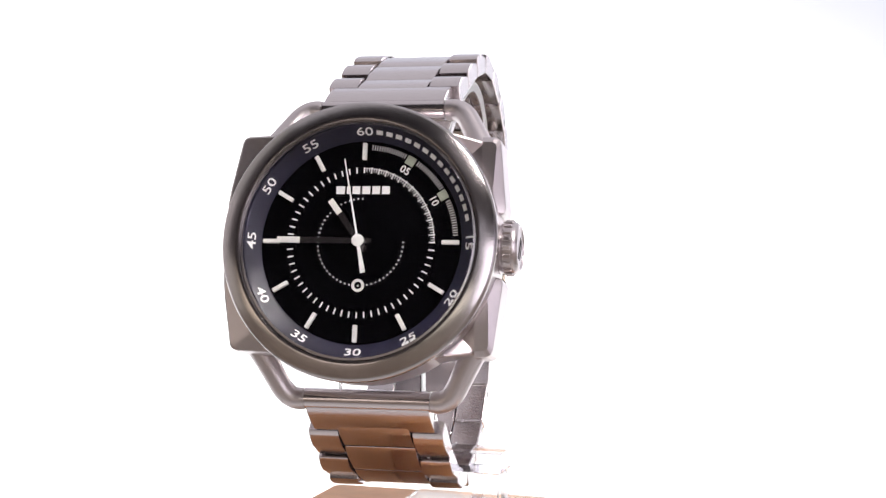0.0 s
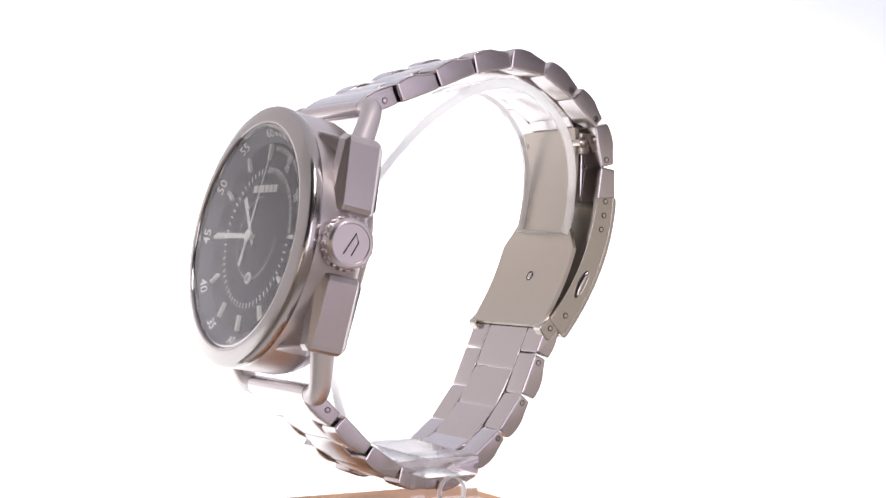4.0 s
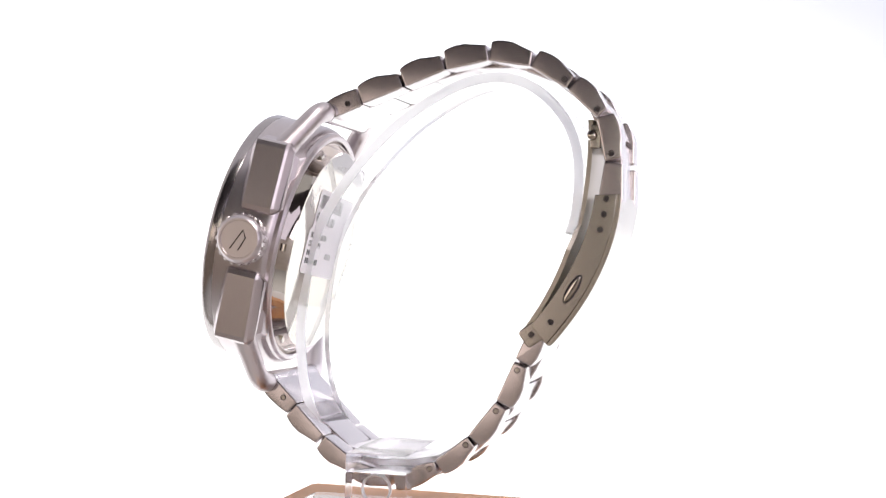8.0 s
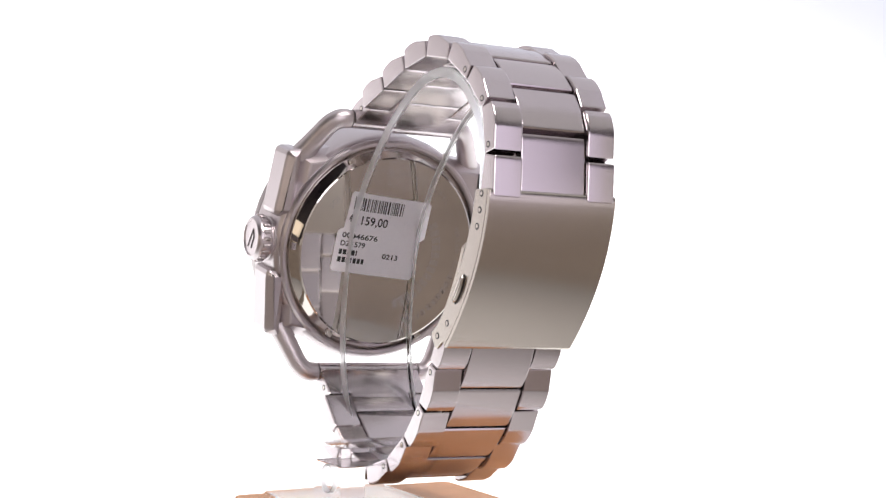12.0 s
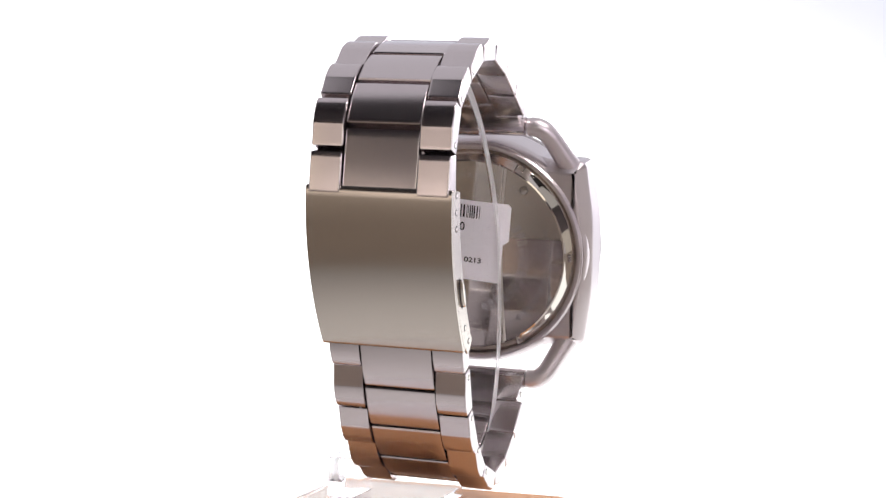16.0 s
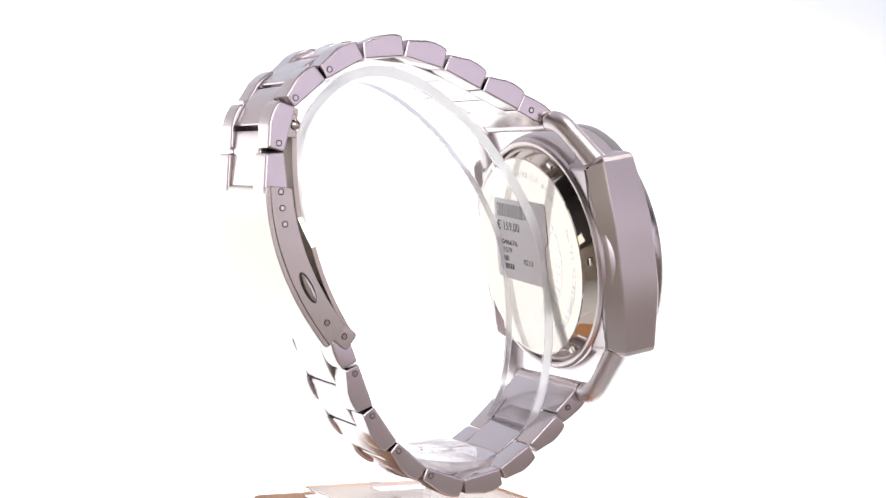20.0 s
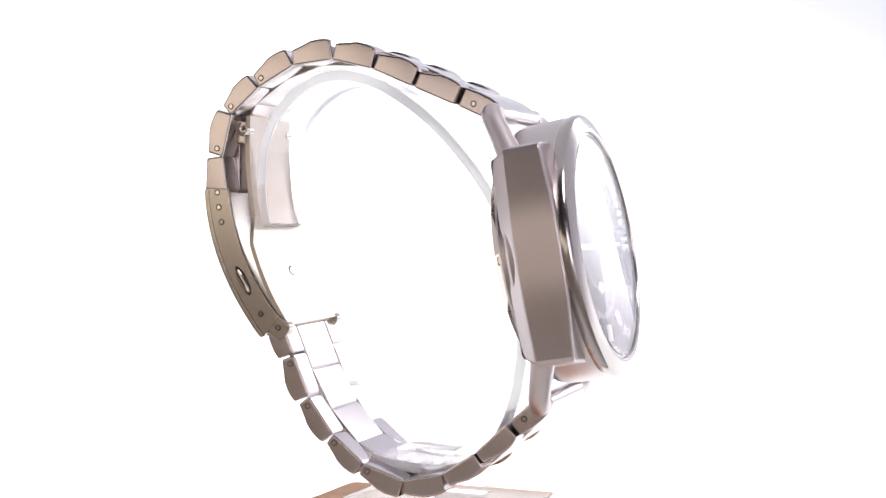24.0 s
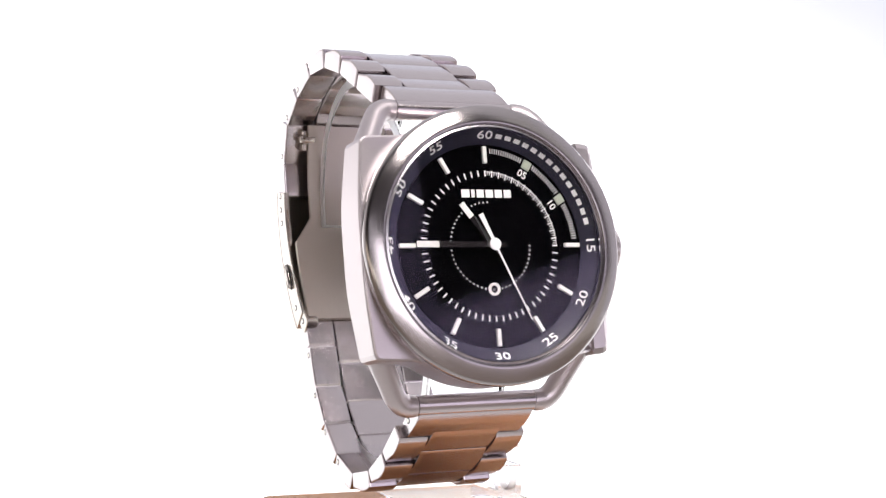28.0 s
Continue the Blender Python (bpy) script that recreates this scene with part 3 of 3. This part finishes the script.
for b in (lathe([(0, 0), (1.0, 0), (1.0, 0.2), (0.8, 0.28), (0, 0.28)], 24),
          loft([[(-0.16, 0, z), (0.16, 0, z), (0.09, 13.7, z), (-0.09, 13.7, z)] for z in (0.04, 0.16)]),
          loft([[(-0.42, -5.4, z), (0.42, -5.4, z), (0.22, 0, z), (-0.22, 0, z)] for z in (0.04, 0.18)])):
    merge(sec, b)
second_hand = part("second_hand", sec, M_WHITE, watch, "thin white centre seconds hand")

# lugs: bent round bars, with a tube of the bracelet between each pair
LUGS = (((18.5, 16.4, -6.0), (13.8, 24.8, -9.7), (10.9, 24.6, -9.75)), ((18.5, -16.2, -6.0), (13.8, -24.8, -9.7), (10.9, -24.6, -9.8)))
for a, b, c in LUGS:
    for s in (-1, 1):
        A, B, C = (Vector((q[0] * s, q[1], q[2])) for q in (a, b, c))
        k1, k2 = B.lerp(A, 0.30), B.lerp(C, 0.75)
        path = [A, A.lerp(k1, 0.5)] + bezier(k1, B, k2, 8) + [C]
        head("lug_bar", tube(path, [2.15, 1.95] + [1.85] * (len(path) - 3) + [1.75], 20), M_LUG, label="rounded bent steel lug bar")

# bracelet: joint lines (outer, inner) in the y-z plane, from the head round to the clasp
TOP = [((-17.3, 76.1), (-16.3, 73.4)), ((-10.9, 79.0), (-10.1, 76.1)), ((-3.2, 82.1), (-2.4, 79.2)), ((4.5, 85.3), (5.1, 82.3)),
       ((12.6, 87.1), (12.8, 84.0)), ((20.9, 85.8), (20.2, 83.0)), ((28.2, 81.5), (26.8, 79.1)), ((34.2, 75.8), (32.0, 74.3)),
       ((36.7, 67.4), (33.6, 66.7)), ((35.7, 60.2), (32.6, 60.2))]
LOW = [((-27.2, 25.3), (-25.2, 27.5)), ((-22.0, 21.0), (-20.2, 22.7)), ((-16.3, 15.6), (-14.6, 17.3)), ((-9.9, 10.9), (-9.0, 13.4)),
       ((-1.7, 8.9), (-2.0, 11.7)), ((6.6, 11.9), (5.6, 14.2)), ((13.0, 17.2), (11.2, 18.8)), ((18.3, 23.8), (16.0, 25.1)),
       ((21.7, 31.6), (19.0, 32.1)), ((24.1, 36.6), (21.2, 37.2))]


def along(chain, k):
    """The joint line at the running number k, between the set ones where k is broken."""
    k = max(0.0, min(len(chain) - 1.0, k))
    i = min(int(k), len(chain) - 2)
    f = k - i
    return tuple(Vector(chain[i][j]).lerp(Vector(chain[i + 1][j]), f) for j in (0, 1))


def link_poly(chain, k0, k1, gap=0.19, low=0.0, flat=False, lifted=0.0):
    """Side outline of a link from joint k0 to k1: proud at its head end, dipping towards its far end."""
    (o0, i0), (o1, i1) = along(chain, k0), along(chain, k1)
    c0, c1 = (o0 + i0) / 2, (o1 + i1) / 2
    d = (c1 - c0).normalized()
    out = (o0 - i0 + o1 - i1).normalized()
    L = (c1 - c0).length
    up = Vector((-d.y, d.x))
    if up.dot(out) < 0:
        up = -up
    ho, hi = (o0 - i0).length / 2 + low, (o1 - i1).length / 2 + low
    bulge = ((0, 0.3), (0.05, 0.58), (0.14, 0.78), (0.3, 0.95), (0.5, 0.9), (0.58, 0.76), (0.64, 0.58), (0.95, -0.05), (1, -0.2))
    if flat:
        bulge = ((0, 0.25), (0.05, 0.45), (0.3, 0.72), (0.6, 0.74), (0.93, 0.52), (0.98, 0.4), (1, 0.2))
    if lifted:
        bulge = ((0, -0.05),) + tuple((f, 0.1 + lifted * f) for f in (0.05, 0.14, 0.5, 0.9)) + ((0.97, lifted), (1, lifted - 0.3))
    top = [c0 + d * (gap + (L - 2 * gap) * f) + up * (ho + (hi - ho) * f + b) for f, b in bulge]
    bot = [c0 + d * (gap + (L - 2 * gap) * f) - up * (ho + (hi - ho) * f - b) for f, b in ((1, 0.15), (0.93, 0.0), (0.07, 0.0), (0, 0.15))]
    return [tuple(p) for p in top + bot]


def link_prism(poly, x0, x1, bev=0.38):
    return prism(poly, x0, x1, bev, lambda a, b, h: (h, a, b))


def pin_end(chain_pt, x, s, parent):
    part("pin_end", lathe([(0, 0.05), (0.36, 0.05), (0.42, -0.2), (0, -0.2)], 12), M_POLISH, parent,
         m=Matrix.Translation((x * s, *chain_pt)) @ Euler((0, radians(90 * s), 0)).to_matrix().to_4x4())
    # dark ring, slightly proud: the pin hole's shade put into the colour
    part("pin_shade_ring", lathe([(0.40, 0.02), (0.55, 0.02), (0.55, -0.2), (0.40, -0.2)], 12, True), M_DARK, parent,
         m=Matrix.Translation((x * s, *chain_pt)) @ Euler((0, radians(90 * s), 0)).to_matrix().to_4x4())


SHIFT = 0.44
XS, XC = 11.75, 6.35
for chain, pinned in ((TOP, (0, 5, 6, 7)), (LOW, (0, 4, 5, 6, 7))):
    n = len(chain) - 1
    for k in range(n):
        if k == 0:
            # end piece: the full width, with the tube between the lugs
            o, i = along(chain, 0)
            c = (o + i) / 2
            end = part("end_piece", link_prism(link_poly(chain, 0.0, 1, 0.1, flat=True), -10.6, 10.6), M_LINK, watch, "full-width bracelet end piece with a round tube")
            part("end_tube", tube([(-10.7, c.x, c.y), (10.7, c.x, c.y)], 1.75, 24), M_LINK, end)
            for s in (-1, 1):
                q = along(chain, 0.62)
                pin_end(tuple(q[0].lerp(q[1], 0.5)), 10.62, s, end)
            continue
        for s in (-1, 1):
            lo, hi = sorted((XC * s, XS * s))
            side = part("side_link", link_prism(link_poly(chain, k, k + 1, flat=(k == n - 1), lifted=1.15 * (k == n - 1 and chain is TOP)), lo, hi), M_LINK, watch, "brushed steel outer bracelet link")
            if k in pinned:
                q = along(chain, k + 0.83)
                pin_end(tuple(q[0].lerp(q[1], 0.55)), XS, s, side)
        k1 = k + 1 - SHIFT if k < n - 1 else k + 1 - 0.02
        part("centre_link", link_prism(link_poly(chain, k - SHIFT, k1, 0.10, flat=True, low=-0.03, lifted=0.62 * (k == n - 1 and chain is TOP)), -XC + 0.08, XC - 0.08), M_LINK, watch,
             "wide brushed steel centre bracelet link")
    # thin bars that carry the links from inside
    for k in range(1, n):
        o, i = along(chain, k - SHIFT / 2)
        c = o.lerp(i, 0.62)
        half = 10.1 if k == 1 else XS - 0.7
        part("link_bar", tube([(-half, c.x, c.y), (half, c.x, c.y)], 0.72, 8), M_DARK, watch)

# folding clasp
clasp = new("folding_clasp")
clasp.parent = watch
tagged(clasp, "brushed steel folding clasp cover with side flanges")
OUT = bezier((36.85, 61.3), (36.2, 47.6), (25.3, 34.8), 14)
INN = bezier((32.2, 61.2), (30.9, 49.5), (21.9, 38.6), 14)
OUT, INN = [Vector(p[:2]) for p in OUT], [Vector(p[:2]) for p in INN]


def shell(outer, inner, x0, x1, bev):
    return prism([tuple(p) for p in outer] + [tuple(p) for p in inner[::-1]], x0, x1, bev, lambda a, b, h: (h, a, b))


def offset_line(line_pts, d):
    out = []
    for i, p in enumerate(line_pts):
        t = (line_pts[min(i + 1, len(line_pts) - 1)] - line_pts[max(i - 1, 0)]).normalized()
        out.append(p + Vector((t.y, -t.x)) * d)
    return out


IN1 = offset_line(OUT, 0.9)
if IN1[5].x > OUT[5].x:
    IN1 = offset_line(OUT, -0.9)
ROLL = []
for end, step in ((0, 1), (-1, -1)):
    d = (OUT[end + step] - OUT[end]).normalized()
    e = (IN1[end] - OUT[end]).normalized()
    ROLL.append([OUT[end] + d * u + e * v for u, v in ((0.0, 0.6), (0.1, 0.3), (0.35, 0.1), (0.9, 0.0))])
part("cover", shell(ROLL[0] + OUT[1:-1] + ROLL[1][::-1], IN1, -12.25, 12.25, 0.18), M_CLASP, clasp, "curved brushed cover plate")


def oval(line_pts, a, b, x0, x1, bev):
    """An oval plate lying along the middle of a short line."""
    c = line_pts[1]
    d = (line_pts[2] - line_pts[0]).normalized()
    e = Vector((-d.y, d.x))
    poly = [tuple(c + d * a * math.cos(2 * math.pi * k / 20) + e * b * math.sin(2 * math.pi * k / 20)) for k in range(20)]
    return prism(poly, x0, x1, bev, lambda p, q, h: (h, p, q))


for s in (-1, 1):
    lo, hi = sorted((12.25 * s, 11.2 * s))
    fl = part("flange", shell(IN1, INN, lo, hi, 0.15), M_CLASP, clasp, "side flange with pin holes")
    for f in (0.03, 0.135, 0.24, 0.90):
        i = f * 14
        a, b = IN1[int(i)].lerp(IN1[int(i) + 1], i % 1), INN[int(i)].lerp(INN[int(i) + 1], i % 1)
        pin_end(tuple(a.lerp(b, 0.45)), 12.27, s, fl)
    slot = [IN1[int(k)].lerp(IN1[int(k) + 1], k % 1).lerp(INN[int(k)].lerp(INN[int(k) + 1], k % 1), 0.5) for k in (8, 9.3, 10.6)]
    # dark plate proud of the flange; its colour stands for the slot's shade
    part("slot_shade_plate", oval(slot, 2.9, 0.92, *sorted((12.28 * s, 12.0 * s)), 0.05), M_DARK, fl)
    part("release_button", oval(slot, 2.6, 0.66, *sorted((12.95 * s, 12.0 * s)), 0.35), M_POLISH, fl, "oval release button")
    # knuckle that joins the clasp to the lower half
    plate = [(a * 0.80 - b * 0.60 + 22.0, a * 0.60 + b * 0.80 + 36.9) for a, b in rounded_rect(-1.9, 1.9, -1.75, 1.75, 0.8, 4)]
    kn = part("knuckle", prism(plate, *sorted((9.7 * s, 12.05 * s)), 0.3, lambda p, q, h: (h, p, q)), M_CLASP, clasp, "small rounded hinge knuckle")
    pin_end((22.0, 36.9), 12.07, s, kn)
# inner folding plate with its rivet and the pivot pin
PL = [Vector(p[:2]) for p in bezier((30.8, 74.4), (31.9, 52.0), (20.8, 37.0), 16)]
PLI = offset_line(PL, 0.8)
if PLI[5].x > PL[5].x:
    PLI = offset_line(PL, -0.8)
rings = []
for i, (a, b) in enumerate(zip(PL, PLI)):
    w = 8.0 if i < 8 else min(11.4, 8.0 + (i - 7) * 1.7)
    rings.append([(-w, a.x, a.y), (w, a.x, a.y), (w, b.x, b.y), (-w, b.x, b.y)])
part("folding_plate", loft(rings), M_PLATE, clasp, "smooth inner folding plate")
RV = PLI[11].lerp(PLI[12], 0.5)
RD = (PLI[12] - PLI[10]).normalized()
RN = math.degrees(math.atan2(RD.x, -RD.y))
at_rivet = Matrix.Translation((0.6, RV.x, RV.y)) @ Euler((radians(90 + RN), 0, 0)).to_matrix().to_4x4()
part("rivet", lathe([(0, 0.10), (0.55, 0.12), (0.72, 0.0), (0.72, -0.2), (0, -0.2)], 20), M_POLISH, clasp, m=at_rivet)
part("rivet_rim", lathe([(0.74, -0.1), (0.74, 0.03), (0.98, 0.03), (0.98, -0.1)], 20, True), M_DARK, clasp, m=at_rivet)
for s in (-1, 1):
    part("pivot_pin", tube([(6.6 * s, 30.9, 71.6), (9.0 * s, 30.9, 71.6), (9.5 * s, 30.9, 71.6), (9.7 * s, 30.9, 71.6)], [1.0, 1.0, 0.75, 0.3], 16), M_POLISH, clasp)
    part("pivot_lug", box(*sorted((8.1 * s, 9.1 * s)), 30.6, 32.4, 69.4, 73.4, 0.25), M_CLASP, clasp)

# ---------------------------------------------------------------- the price sticker on the case back
sticker = thing("price_sticker", "white paper price sticker with barcode on the case back", "sticker", WATCH_BASE)
FACE = HEAD @ Matrix.Translation((1.9, 2.9, CB - 0.06)) @ Matrix.Rotation(math.pi, 4, "Y") @ Matrix.Rotation(radians(-4.6), 4, "Z")
TAG = [(-7.9, 7.3), (-7.4, 7.8), (8.9, 7.8), (9.5, 7.2), (9.5, 0.6), (8.9, 0.1), (8.4, -0.2), (8.4, -7.3), (7.9, -7.8), (-8.9, -7.8), (-9.4, -7.3), (-9.4, -0.1),
       (-8.9, 0.4), (-8.2, 0.7)]
part("paper", prism(TAG, 0, 0.08, 0.02, lambda a, b, h: (a, b, h)), M_PAPER, sticker, m=FACE)
rng = random.Random(4)
x = -7.0
while x < 3.4:
    w = rng.choice((0.14, 0.14, 0.26, 0.36))
    part("barcode_bar", box(x, x + w, 4.4, 6.9, 0.082, 0.09), M_INK, sticker, m=FACE)
    x += w + rng.choice((0.14, 0.2, 0.3))


def stick(text, x, y, size, width, bold=0.02, name="print"):
    """Printed characters from x on, drawn out to the given width."""
    w = words(text, size, 0.01, bold)
    lo, hi = min(v.co.x for v in w.verts), max(v.co.x for v in w.verts)
    part(name, w, M_INK, sticker, m=FACE @ Matrix.Translation((x, y, 0.09)) @ Matrix.Diagonal((width / (hi - lo), 1, 1, 1)) @ Matrix.Translation((-lo, 0, 0)))


stick("\u20ac 159,00", -7.5, 2.5, 2.35, 8.2, 0.035)
stick("00046676", -8.3, -0.7, 1.4, 7.6, 0.03)
stick("0213", 1.0, -3.9, 1.4, 3.4, 0.03)
stick("DZ1579", -8.3, -2.3, 1.4, 5.2, 0.03)
for y, widths in ((-3.9, (0.9, 1.0, 0.9, 0.9, 0.4)), (-5.4, (1.0, 1.0, 0.4, 0.9, 0.9, 0.9, 0.8))):
    xx = -8.3
    for wd in widths:
        part("print_bar", box(xx, xx + wd * 0.72, y - 0.5, y + 0.5, 0.082, 0.09), M_INK, sticker, m=FACE)
        xx += wd * 0.72 + 0.22


# ---------------------------------------------------------------- motion
def motions():
    times = [k * 0.5 for k in range(57)]
    for ob, base in ((turntable, Matrix()), (wood_plate, STAND_BASE), (stand, STAND_BASE), (watch, WATCH_BASE), (sticker, WATCH_BASE)):
        walk(ob, [(t, pose(0, 0, 0, 0, 0, turn_at(t)) @ base) for t in times])
    # the seconds hand steps once a second

    def hand_pose(step):
        m = HEAD @ ring_spot(0, -12.3 + 6 * step, 1.62)
        return Matrix.Translation(m.translation * 0.001) @ m.to_3x3().to_4x4()
    rows = [(0.0, hand_pose(0))]
    step, t = 0, 0.75
    while t < SECONDS - 0.1:
        rows.append((t - 0.04, hand_pose(step)))
        step += 1
        rows.append((t + 0.04, hand_pose(step)))
        t += 1.0
    rows.append((SECONDS, hand_pose(step)))
    walk(second_hand, rows)


motions()
